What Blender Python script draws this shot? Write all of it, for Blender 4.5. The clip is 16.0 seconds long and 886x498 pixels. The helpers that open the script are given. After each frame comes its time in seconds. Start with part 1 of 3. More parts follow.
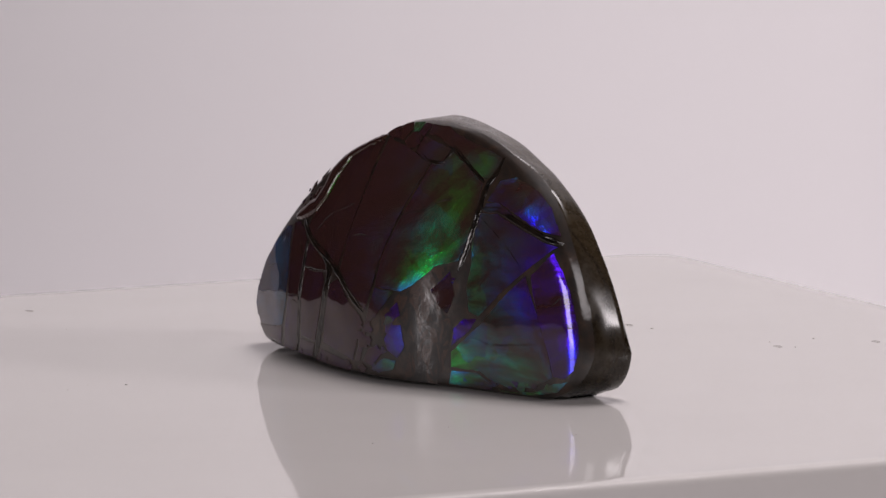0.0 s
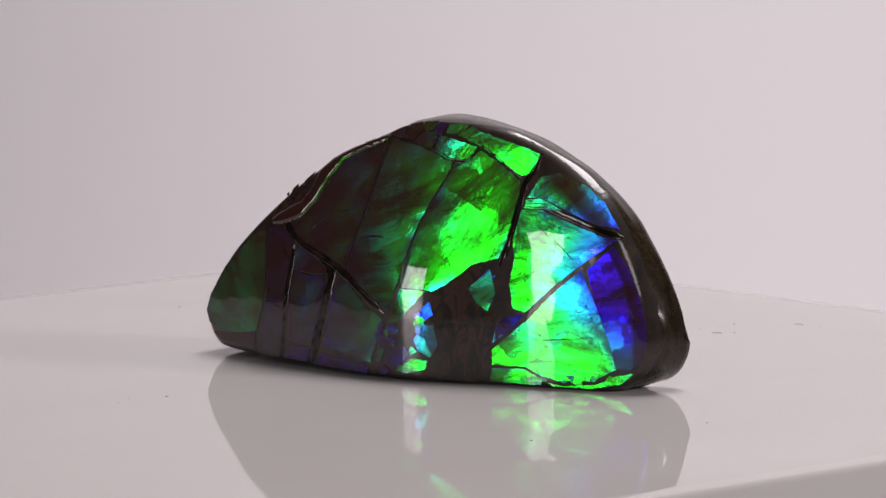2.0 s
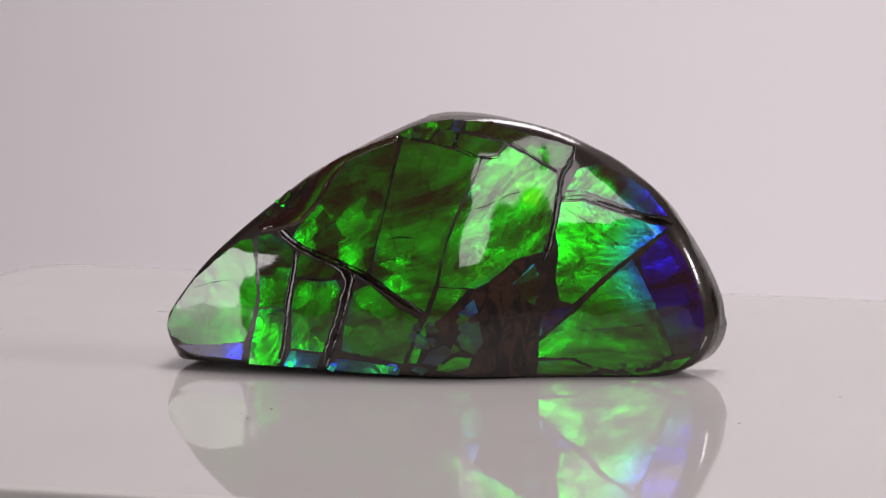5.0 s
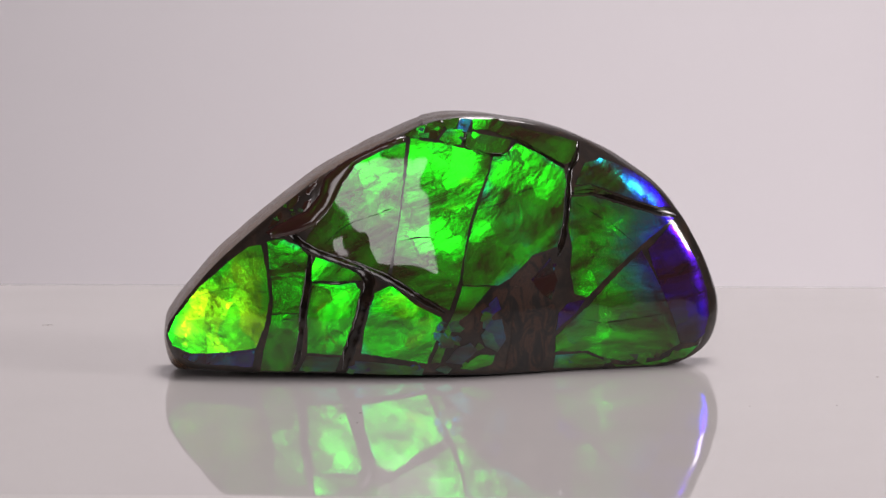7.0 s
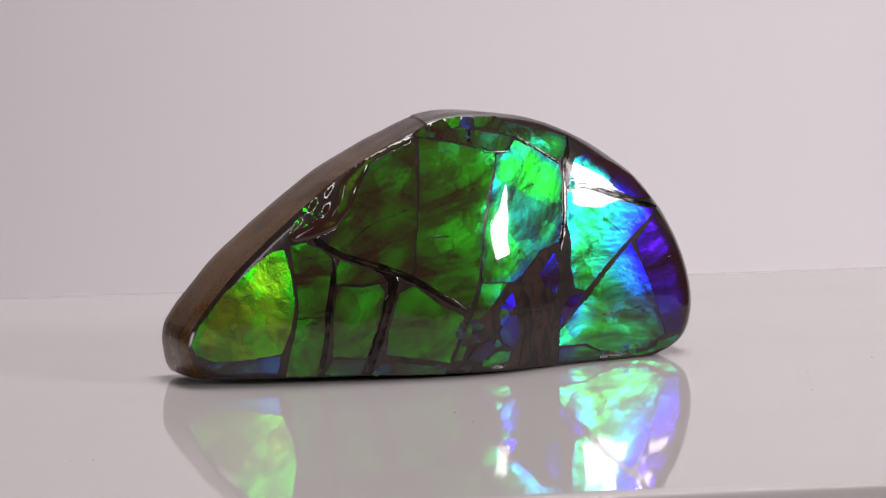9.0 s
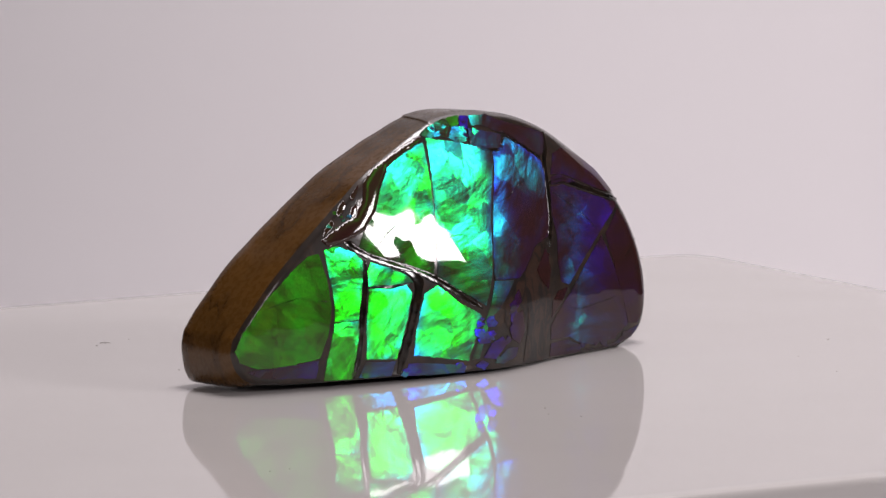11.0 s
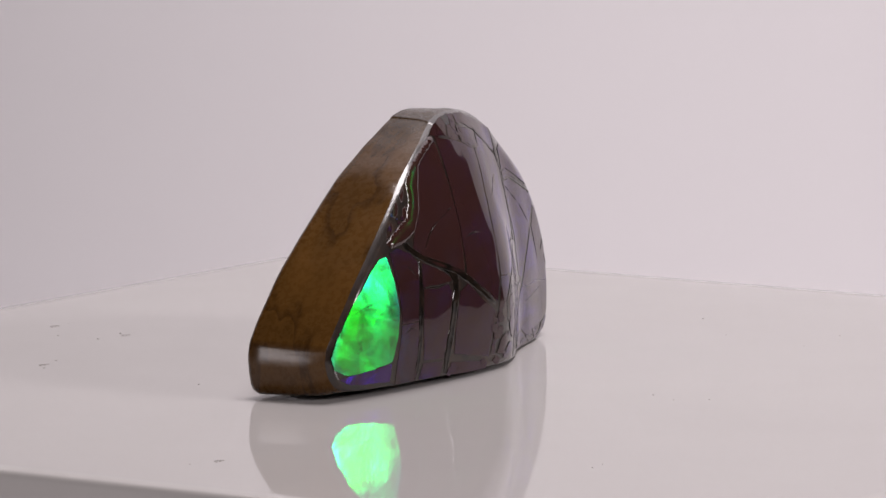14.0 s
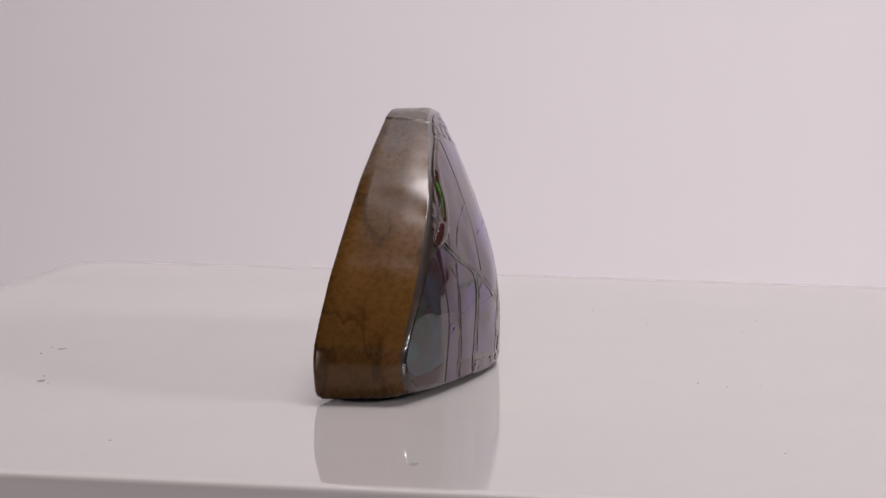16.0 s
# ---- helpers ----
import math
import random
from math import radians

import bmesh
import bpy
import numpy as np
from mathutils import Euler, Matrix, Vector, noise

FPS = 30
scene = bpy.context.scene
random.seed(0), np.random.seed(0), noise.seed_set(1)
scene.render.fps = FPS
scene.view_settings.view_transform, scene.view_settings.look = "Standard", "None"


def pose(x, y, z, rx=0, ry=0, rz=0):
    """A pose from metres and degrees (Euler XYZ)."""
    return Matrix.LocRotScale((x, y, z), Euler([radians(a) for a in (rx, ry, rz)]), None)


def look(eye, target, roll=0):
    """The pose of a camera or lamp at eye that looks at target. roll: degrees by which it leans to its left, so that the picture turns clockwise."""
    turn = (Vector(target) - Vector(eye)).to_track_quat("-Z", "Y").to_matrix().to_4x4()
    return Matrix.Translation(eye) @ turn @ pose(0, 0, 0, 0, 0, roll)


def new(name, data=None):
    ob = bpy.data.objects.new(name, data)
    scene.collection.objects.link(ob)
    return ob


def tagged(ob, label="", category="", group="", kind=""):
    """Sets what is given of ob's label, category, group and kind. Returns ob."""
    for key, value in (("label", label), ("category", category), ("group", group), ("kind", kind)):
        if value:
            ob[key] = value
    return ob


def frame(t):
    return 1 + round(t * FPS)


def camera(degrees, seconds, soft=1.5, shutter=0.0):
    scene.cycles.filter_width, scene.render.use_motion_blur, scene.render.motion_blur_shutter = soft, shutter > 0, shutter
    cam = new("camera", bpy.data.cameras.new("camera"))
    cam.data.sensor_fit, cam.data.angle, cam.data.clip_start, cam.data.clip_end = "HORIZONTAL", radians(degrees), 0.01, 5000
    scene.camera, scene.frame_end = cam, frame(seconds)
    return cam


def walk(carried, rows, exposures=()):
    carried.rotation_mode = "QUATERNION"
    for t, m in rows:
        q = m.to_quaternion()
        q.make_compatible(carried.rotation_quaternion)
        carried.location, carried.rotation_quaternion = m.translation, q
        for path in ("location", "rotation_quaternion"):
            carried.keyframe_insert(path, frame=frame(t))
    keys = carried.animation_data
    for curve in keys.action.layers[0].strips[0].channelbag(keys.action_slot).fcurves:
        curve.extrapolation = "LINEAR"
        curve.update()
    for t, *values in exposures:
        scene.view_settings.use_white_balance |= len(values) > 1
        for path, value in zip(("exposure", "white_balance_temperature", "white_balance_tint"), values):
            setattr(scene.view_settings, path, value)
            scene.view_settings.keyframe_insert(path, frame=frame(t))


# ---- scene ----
import itertools

# ---- camera ----
cam = camera(8.17, 16.0)
EYE = (0.0, -1.0, 0.1441)
YAW, PITCH, LEAN = 0.004596, 0.123936, -0.396
AIM = (EYE[0] + math.sin(YAW) * math.cos(PITCH), EYE[1] + math.cos(YAW) * math.cos(PITCH), EYE[2] - math.sin(PITCH))
walk(cam, [(0.0, look(EYE, AIM, LEAN)), (16.0, look(EYE, AIM, LEAN))])

# ---- light ----
world = bpy.data.worlds.new("studio_room_air")
scene.world = world
world.use_nodes = True
world.node_tree.nodes["Background"].inputs[0].default_value = (0.9, 0.92, 1.0, 1)
world.node_tree.nodes["Background"].inputs[1].default_value = 0.012


def softbox(name, azimuth, elevation, distance, width, height, watts, colour=(1, 1, 1)):
    """A rectangular lamp aimed at the stone, a studio softbox or the added fill; azimuth from the camera's side towards
    +x.
    """
    a, e = radians(azimuth), radians(elevation)
    at = Vector((math.sin(a) * math.cos(e), -math.cos(a) * math.cos(e), math.sin(e))) * distance
    lamp = bpy.data.lights.new(name, "AREA")
    lamp.shape, lamp.size, lamp.size_y, lamp.energy, lamp.color = "RECTANGLE", width, height, watts, colour
    ob = new(name, lamp)
    ob.matrix_world = look(at, (0, 0, 0.02))
    return ob


WARM = (1.0, 0.92, 0.945)
softbox("softbox_key", 68, 21, 1.5, 0.24, 0.30, 8.8, WARM)
softbox("softbox_side", -59, 5, 1.5, 0.35, 0.54, 4.4, WARM)
softbox("softbox_front", 1, 31, 1.15, 0.26, 0.52, 1.85, WARM)
# unseen fill lamp, added to even out brightness on paper and platform
softbox("added_fill_lamp", 144, 74, 1.45, 0.65, 0.5, 16.6, WARM)
scene.view_settings.exposure = 0.21

# ---- materials ----


def material(name):
    mat = bpy.data.materials.new(name)
    mat.use_nodes = True
    return mat, mat.node_tree, mat.node_tree.nodes["Principled BSDF"]


def add(tree, kind, **values):
    node = tree.nodes.new(kind)
    for key, value in values.items():
        node.inputs[key.replace("_", " ")].default_value = value
    return node


def ramp(tree, stops):
    node = tree.nodes.new("ShaderNodeValToRGB")
    while len(node.color_ramp.elements) < len(stops):
        node.color_ramp.elements.new(0.5)
    for element, (at, colour) in zip(node.color_ramp.elements, stops):
        element.position, element.color = at, (*colour, 1)
    return node


def noise_from(tree, scale, detail=4.0, rough=0.55, warp=0.0, stretch=(1, 1, 1)):
    coord = tree.nodes.new("ShaderNodeTexCoord")
    mapping = tree.nodes.new("ShaderNodeMapping")
    mapping.inputs["Scale"].default_value = stretch
    tree.links.new(coord.outputs["Object"], mapping.inputs["Vector"])
    node = add(tree, "ShaderNodeTexNoise", Scale=scale, Detail=detail, Roughness=rough, Distortion=warp)
    tree.links.new(mapping.outputs[0], node.inputs["Vector"])
    return node


def bump(tree, bsdf, height, strength, distance):
    node = add(tree, "ShaderNodeBump", Strength=strength, Distance=distance)
    tree.links.new(height, node.inputs["Height"])
    tree.links.new(node.outputs[0], bsdf.inputs["Normal"])
    return node


def paper_material():
    mat, tree, b = material("matte_white_paper")
    n = noise_from(tree, 3.0, 3)
    r = ramp(tree, [(0.3, (0.745, 0.725, 0.737)), (0.7, (0.765, 0.745, 0.757))])
    tree.links.new(n.outputs["Fac"], r.inputs[0])
    tree.links.new(r.outputs[0], b.inputs["Base Color"])
    b.inputs["Roughness"].default_value = 0.9
    b.inputs["Specular IOR Level"].default_value = 0.1
    return mat


def acrylic_material():
    mat, tree, b = material("glossy_white_acrylic")
    n = noise_from(tree, 14.0, 4)
    r = ramp(tree, [(0.3, (0.445, 0.427, 0.414)), (0.7, (0.465, 0.447, 0.434))])
    tree.links.new(n.outputs["Fac"], r.inputs[0])
    tree.links.new(r.outputs[0], b.inputs["Base Color"])
    b.inputs["Roughness"].default_value = 0.03
    b.inputs["IOR"].default_value = 1.2
    wave = noise_from(tree, 42.0, 0.5, 0.4, 0.2)
    bump(tree, b, wave.outputs["Fac"], 0.14, 0.0004)
    return mat


def dust_material():
    mat, tree, b = material("grey_dust")
    n = noise_from(tree, 900.0, 2)
    r = ramp(tree, [(0.3, (0.2, 0.18, 0.17)), (0.7, (0.36, 0.33, 0.31))])
    tree.links.new(n.outputs["Fac"], r.inputs[0])
    tree.links.new(r.outputs[0], b.inputs["Base Color"])
    b.inputs["Roughness"].default_value = 0.9
    return mat


def wall_material():
    mat, tree, b = material("dark_studio_wall")
    n = noise_from(tree, 2.0, 4)
    r = ramp(tree, [(0.3, (0.022, 0.022, 0.024)), (0.7, (0.032, 0.030, 0.032))])
    tree.links.new(n.outputs["Fac"], r.inputs[0])
    tree.links.new(r.outputs[0], b.inputs["Base Color"])
    b.inputs["Roughness"].default_value = 0.9
    return mat


def rock_material():
    """Sawn and polished fossil rock: tan brown at one end, grey olive at the other, with dark veins and pale specks."""
    mat, tree, b = material("polished_brown_rock")
    coord = tree.nodes.new("ShaderNodeTexCoord")
    sep = tree.nodes.new("ShaderNodeSeparateXYZ")
    tree.links.new(coord.outputs["Object"], sep.inputs[0])
    big = noise_from(tree, 60.0, 5, 0.6, 0.6)
    span = add(tree, "ShaderNodeMapRange")
    span.inputs["From Min"].default_value, span.inputs["From Max"].default_value = -0.012, 0.016
    tree.links.new(sep.outputs["X"], span.inputs["Value"])
    wob = tree.nodes.new("ShaderNodeMath")
    wob.operation = "ADD"
    off = tree.nodes.new("ShaderNodeMath")
    off.operation = "MULTIPLY_ADD"
    off.inputs[1].default_value, off.inputs[2].default_value = 0.5, -0.25
    tree.links.new(big.outputs["Fac"], off.inputs[0])
    tree.links.new(span.outputs[0], wob.inputs[0])
    tree.links.new(off.outputs[0], wob.inputs[1])
    hue = ramp(tree, [(0.0, (0.086, 0.040, 0.009)), (0.5, (0.046, 0.025, 0.008)), (1.0, (0.022, 0.016, 0.009))])
    tree.links.new(wob.outputs[0], hue.inputs[0])
    fine = noise_from(tree, 900.0, 5, 0.65)
    speck = ramp(tree, [(0.3, (0.82, 0.80, 0.78)), (0.55, (1, 1, 1)), (0.78, (1.16, 1.14, 1.1))])
    tree.links.new(fine.outputs["Fac"], speck.inputs[0])
    mul = tree.nodes.new("ShaderNodeMix")
    mul.data_type, mul.blend_type = "RGBA", "MULTIPLY"
    mul.inputs[0].default_value = 1.0
    tree.links.new(hue.outputs[0], mul.inputs[6])
    tree.links.new(speck.outputs[0], mul.inputs[7])
    vein = noise_from(tree, 46.0, 4, 0.55, 0.35, (0.6, 1.5, 0.6))
    veined = ramp(tree, [(0.34, (1.16, 1.12, 1.04)), (0.45, (0.98, 0.96, 0.93)), (0.497, (0.5, 0.46, 0.42)), (0.506, (0.90, 0.88, 0.86)), (0.64, (0.72, 0.70, 0.68))])
    tree.links.new(vein.outputs["Fac"], veined.inputs[0])
    mul2 = tree.nodes.new("ShaderNodeMix")
    mul2.data_type, mul2.blend_type = "RGBA", "MULTIPLY"
    mul2.inputs[0].default_value = 1.0
    tree.links.new(mul.outputs[2], mul2.inputs[6])
    tree.links.new(veined.outputs[0], mul2.inputs[7])
    tree.links.new(mul2.outputs[2], b.inputs["Base Color"])
    b.inputs["Specular IOR Level"].default_value = 0.1
    b.inputs["Coat Weight"].default_value = 0.45
    b.inputs["Coat Roughness"].default_value = 0.2
    rr = ramp(tree, [(0.3, (0.20, 0.20, 0.20)), (0.7, (0.36, 0.36, 0.36))])
    tree.links.new(fine.outputs["Fac"], rr.inputs[0])
    tree.links.new(rr.outputs[0], b.inputs["Roughness"])
    bump(tree, b, fine.outputs["Fac"], 0.25, 0.00008)
    return mat


def matrix_material():
    """Dark brown, nearly black matrix sealed under clear resin."""
    mat, tree, b = material("resin_sealed_dark_matrix")
    n = noise_from(tree, 260.0, 5, 0.65, 0.4)
    r = ramp(tree, [(0.3, (0.006, 0.005, 0.004)), (0.52, (0.020, 0.012, 0.008)), (0.75, (0.055, 0.028, 0.015))])
    tree.links.new(n.outputs["Fac"], r.inputs[0])
    tree.links.new(r.outputs[0], b.inputs["Base Color"])
    b.inputs["Roughness"].default_value = 0.5
    b.inputs["Specular IOR Level"].default_value = 0.2
    b.inputs["Coat Weight"].default_value = 1.0
    b.inputs["Coat Roughness"].default_value = 0.13
    b.inputs["Coat IOR"].default_value = 1.5
    bump(tree, b, n.outputs["Fac"], 0.2, 0.0004)
    lumps = noise_from(tree, 330.0, 4, 0.6, 0.5)
    pits = add(tree, "ShaderNodeBump", Strength=0.15, Distance=0.0004)
    tree.links.new(lumps.outputs["Fac"], pits.inputs["Height"])
    tree.links.new(pits.outputs[0], b.inputs["Coat Normal"])
    return mat


def flake_material():
    """Bare brown mineral flake under the resin."""
    mat, tree, b = material("brown_mineral_flake")
    n = noise_from(tree, 430.0, 6, 0.7, 1.2, (1, 1, 0.5))
    r = ramp(tree, [(0.32, (0.003, 0.002, 0.002)), (0.46, (0.010, 0.006, 0.004)), (0.56, (0.040, 0.017, 0.009)), (0.66, (0.02, 0.010, 0.006)), (0.76, (0.10, 0.055, 0.03))])
    tree.links.new(n.outputs["Fac"], r.inputs[0])
    tree.links.new(r.outputs[0], b.inputs["Base Color"])
    b.inputs["Roughness"].default_value = 0.5
    b.inputs["Specular IOR Level"].default_value = 0.2
    b.inputs["Coat Weight"].default_value = 0.9
    b.inputs["Coat Roughness"].default_value = 0.10
    lumps = noise_from(tree, 240.0, 4, 0.6, 0.8)
    pits = add(tree, "ShaderNodeBump", Strength=0.13, Distance=0.0004)
    tree.links.new(lumps.outputs["Fac"], pits.inputs["Height"])
    tree.links.new(pits.outputs[0], b.inputs["Coat Normal"])
    return mat


def band_colour(wave):
    """Linear colour of the narrow band that a stack of tablets mirrors, centred on a wavelength in nanometres."""
    total = Vector((0, 0, 0))
    weight = 0.0
    for step in range(-4, 5):
        w = wave + step * 9.0
        k = math.exp(-(step * 9.0 / 26.0) ** 2)

        def bell(mid, left, right):
            return math.exp(-0.5 * ((w - mid) * (left if w < mid else right)) ** 2)

        x = 0.362 * bell(442.0, 0.0624, 0.0374) + 1.056 * bell(599.8, 0.0264, 0.0323) - 0.065 * bell(501.1, 0.0490, 0.0382)
        y = 0.821 * bell(568.8, 0.0213, 0.0247) + 0.286 * bell(530.9, 0.0613, 0.0322)
        z = 1.217 * bell(437.0, 0.0845, 0.0278) + 0.681 * bell(459.0, 0.0385, 0.0725)
        total += k * Vector((3.24 * x - 1.537 * y - 0.4986 * z, -0.969 * x + 1.876 * y + 0.0416 * z, 0.0557 * x - 0.204 * y + 1.057 * z))
        weight += k
    return tuple((max(0.0, c) + 0.06) / weight / 1.35 for c in total)


def shell_material(name, wave, gain=0.7, lean=(-9.0, 8.0), seed=0.0, low=0.07, streak_turn=0.5, roughness=0.23, index=1.8, ripple=1.0, second=None, dims=(0.2, 0.3), thin=False):
    """Nacre under clear resin. Thin tablets lie in stacks and mirror one narrow band of colour: `wave` nanometres
    looking straight in, shorter towards grazing. lean: degrees towards +x and upwards, in the stone's own axes."""
    mat, tree, b = material(name)
    link = tree.links.new
    coord = tree.nodes.new("ShaderNodeTexCoord")
    move = tree.nodes.new("ShaderNodeMapping")
    move.inputs["Location"].default_value = (seed * 0.37, 0, seed * 0.71)
    move.inputs["Rotation"].default_value = (0, streak_turn, 0)
    link(coord.outputs["Object"], move.inputs["Vector"])

    def grain(scale, detail, rough, warp, stretch):
        m = tree.nodes.new("ShaderNodeMapping")
        m.inputs["Scale"].default_value = stretch
        link(move.outputs[0], m.inputs["Vector"])
        n = add(tree, "ShaderNodeTexNoise", Scale=scale, Detail=detail, Roughness=rough, Distortion=warp)
        link(m.outputs[0], n.inputs["Vector"])
        return n.outputs["Fac"]

    def sum_of(x, k, plus):
        node = tree.nodes.new("ShaderNodeMath")
        node.operation = "MULTIPLY_ADD"
        link(x, node.inputs[0])
        node.inputs[1].default_value = k
        if isinstance(plus, float):
            node.inputs[2].default_value = plus
        else:
            link(plus, node.inputs[2])
        return node.outputs[0]

    def times(a, c):
        node = tree.nodes.new("ShaderNodeMix")
        node.data_type, node.blend_type = "RGBA", "MULTIPLY"
        node.inputs[0].default_value = 1.0
        link(a, node.inputs[6])
        link(c, node.inputs[7])
        return node.outputs[2]

    patch = grain(75.0, 5, 0.62, 0.7, (0.8, 1, 2.2))
    streak = grain(620.0, 5, 0.66, 0.5, (0.7, 1, 3.4))
    lean_noise = grain(130.0, 4, 0.55, 0.6, (0.9, 1, 1.7))
    hue_wide = grain(62.0, 3, 0.5, 0.4, (1, 1, 1.3))
    hue_fine = grain(260.0, 4, 0.6, 0.6, (0.8, 1, 2.0))
    fringe_noise = ramp(tree, [(0.44, (0, 0, 0)), (0.62, (1, 1, 1))])
    link(grain(130.0, 3, 0.5, 0.3, (1, 1, 1)), fringe_noise.inputs[0])
    border = tree.nodes.new("ShaderNodeAttribute")
    border.attribute_name = "border"
    # worn and missing tablets, fine growth lines, hairline cracks
    glow = ramp(tree, [(0.38, (low,) * 3), (0.48, (0.42,) * 3), (0.57, (1.0,) * 3), (0.70, (1.35,) * 3)])
    link(patch, glow.inputs[0])
    fine = ramp(tree, [(0.34, (0.74,) * 3), (0.66, (1.12,) * 3)])
    link(streak, fine.inputs[0])
    warp = add(tree, "ShaderNodeTexNoise", Scale=140.0, Detail=4.0)
    link(move.outputs[0], warp.inputs["Vector"])
    mixv = tree.nodes.new("ShaderNodeVectorMath")
    mixv.operation = "MULTIPLY_ADD"
    mixv.inputs[1].default_value = (0.010, 0.010, 0.010)
    link(warp.outputs["Color"], mixv.inputs[0])
    link(move.outputs[0], mixv.inputs[2])
    amount = times(glow.outputs[0], fine.outputs[0])
    # crushed shell: each small flake keeps its own tilt, thickness and brightness
    flakes = add(tree, "ShaderNodeTexVoronoi", Scale=190.0)
    link(mixv.outputs[0], flakes.inputs["Vector"])
    flake_rgb = tree.nodes.new("ShaderNodeSeparateColor")
    link(flakes.outputs["Color"], flake_rgb.inputs[0])
    flake_lit = ramp(tree, [(0.0, (0.62,) * 3), (1.0, (1.3,) * 3)])
    link(flake_rgb.outputs[1], flake_lit.inputs[0])
    amount = times(amount, flake_lit.outputs[0])
    for scale, width, depth in ((75.0, 0.010, 0.35), (190.0, 0.012, 0.7)):
        cells = add(tree, "ShaderNodeTexVoronoi", Scale=scale)
        cells.feature = "DISTANCE_TO_EDGE"
        link(mixv.outputs[0], cells.inputs["Vector"])
        hair = ramp(tree, [(0.0, (depth,) * 3), (width, (1, 1, 1))])
        link(cells.outputs["Distance"], hair.inputs[0])
        amount = times(amount, hair.outputs[0])
    wavy = add(tree, "ShaderNodeBump", Strength=0.18 * ripple, Distance=0.0012)
    link(lean_noise, wavy.inputs["Height"])
    ridge = add(tree, "ShaderNodeBump", Strength=0.10 * ripple, Distance=0.00022)
    link(streak, ridge.inputs["Height"])
    link(wavy.outputs[0], ridge.inputs["Normal"])
    b.inputs["Base Color"].default_value = (0.036, 0.014, 0.012, 1)
    b.inputs["Roughness"].default_value = 0.6
    b.inputs["Specular IOR Level"].default_value = 0.0
    b.inputs["Coat Weight"].default_value = 1.0
    haze = ramp(tree, [(0.35, (0.02,) * 3), (0.7, (0.07,) * 3)])
    link(lean_noise, haze.inputs[0])
    link(haze.outputs[0], b.inputs["Coat Roughness"])
    b.inputs["Coat IOR"].default_value = 1.55
    polish = noise_from(tree, 105.0, 2, 0.4, 0.3)
    swell = add(tree, "ShaderNodeBump", Strength=1.0, Distance=0.00011)
    link(polish.outputs["Fac"], swell.inputs["Height"])
    link(swell.outputs[0], b.inputs["Coat Normal"])
    # the band slides to shorter waves as the view slants; it drifts with the tablets' thickness too
    facing = tree.nodes.new("ShaderNodeLayerWeight")
    facing.inputs["Blend"].default_value = 0.5
    edge = tree.nodes.new("ShaderNodeMath")
    edge.operation = "MULTIPLY"
    link(border.outputs["Fac"], edge.inputs[0])
    link(fringe_noise.outputs[0], edge.inputs[1])
    at = sum_of(facing.outputs["Facing"], 1.0, 0.15 - 0.19 * ripple)
    at = sum_of(hue_wide, 0.22 * ripple, at)
    at = sum_of(hue_fine, 0.16 * ripple, at)
    at = sum_of(edge.outputs[0], 0.14, at)
    at = sum_of(flake_rgb.outputs[0], 0.12 * ripple, sum_of(at, 1.0, -0.06 * ripple))
    if thin:
        # the tablets thin out towards the round shoulder of the stone
        flat = tree.nodes.new("ShaderNodeVectorMath")
        flat.operation = "MULTIPLY"
        flat.inputs[1].default_value = (1, 0, 1)
        link(coord.outputs["Object"], flat.inputs[0])
        apart = tree.nodes.new("ShaderNodeVectorMath")
        apart.operation = "DISTANCE"
        apart.inputs[1].default_value = (0.0455, 0, 0.0195)
        link(flat.outputs[0], apart.inputs[0])
        thinned = add(tree, "ShaderNodeMapRange")
        thinned.interpolation_type = "SMOOTHSTEP"
        for key, value in (("From Min", 0.003), ("From Max", 0.019), ("To Min", 0.40), ("To Max", 0.0)):
            thinned.inputs[key].default_value = value
        link(apart.outputs["Value"], thinned.inputs["Value"])
        at = sum_of(thinned.outputs[0], 1.0, at)
    stops = []
    for k in range(16):
        f = k / 15 * 1.0 - 0.15
        slant = 1 - (1 - f) ** 2 if f >= 0 else 2 * f
        lam = wave * math.sqrt(1 - slant / index ** 2)
        stops.append((k / 15, tuple(c * gain for c in band_colour(lam))))
    hue = ramp(tree, stops)
    link(at, hue.inputs[0])
    fade = ramp(tree, [(dims[0], (1.0,) * 3), (dims[0] + dims[1], (0.10,) * 3)])
    link(facing.outputs["Facing"], fade.inputs[0])
    tint = times(times(amount, hue.outputs[0]), fade.outputs[0])
    inward = tree.nodes.new("ShaderNodeVectorTransform")
    inward.vector_type, inward.convert_from, inward.convert_to = "VECTOR", "WORLD", "OBJECT"
    link(ridge.outputs[0], inward.inputs[0])
    jitter = tree.nodes.new("ShaderNodeVectorMath")
    jitter.operation = "MULTIPLY_ADD"
    jitter.inputs[1].default_value = (0.12 * ripple, 0, 0.12 * ripple)
    link(flakes.outputs["Color"], jitter.inputs[0])
    link(inward.outputs[0], jitter.inputs[2])
    total = b.outputs[0]
    lobes = [(lean, 1.0, roughness), (lean, 0.15, 0.5)] + ([(second, 0.32, roughness)] if second else [])
    for (side, up), share, rough in lobes:
        both = tree.nodes.new("ShaderNodeVectorMath")
        both.operation = "MULTIPLY_ADD"
        both.inputs[1].default_value = (1, 1, 0.5)
        both.inputs[2].default_value = (math.tan(radians(side)) - 0.06 * ripple, 0, math.tan(radians(up)) - 0.03 * ripple)
        link(jitter.outputs[0], both.inputs[0])
        outward = tree.nodes.new("ShaderNodeVectorTransform")
        outward.vector_type, outward.convert_from, outward.convert_to = "VECTOR", "OBJECT", "WORLD"
        link(both.outputs[0], outward.inputs[0])
        unit = tree.nodes.new("ShaderNodeVectorMath")
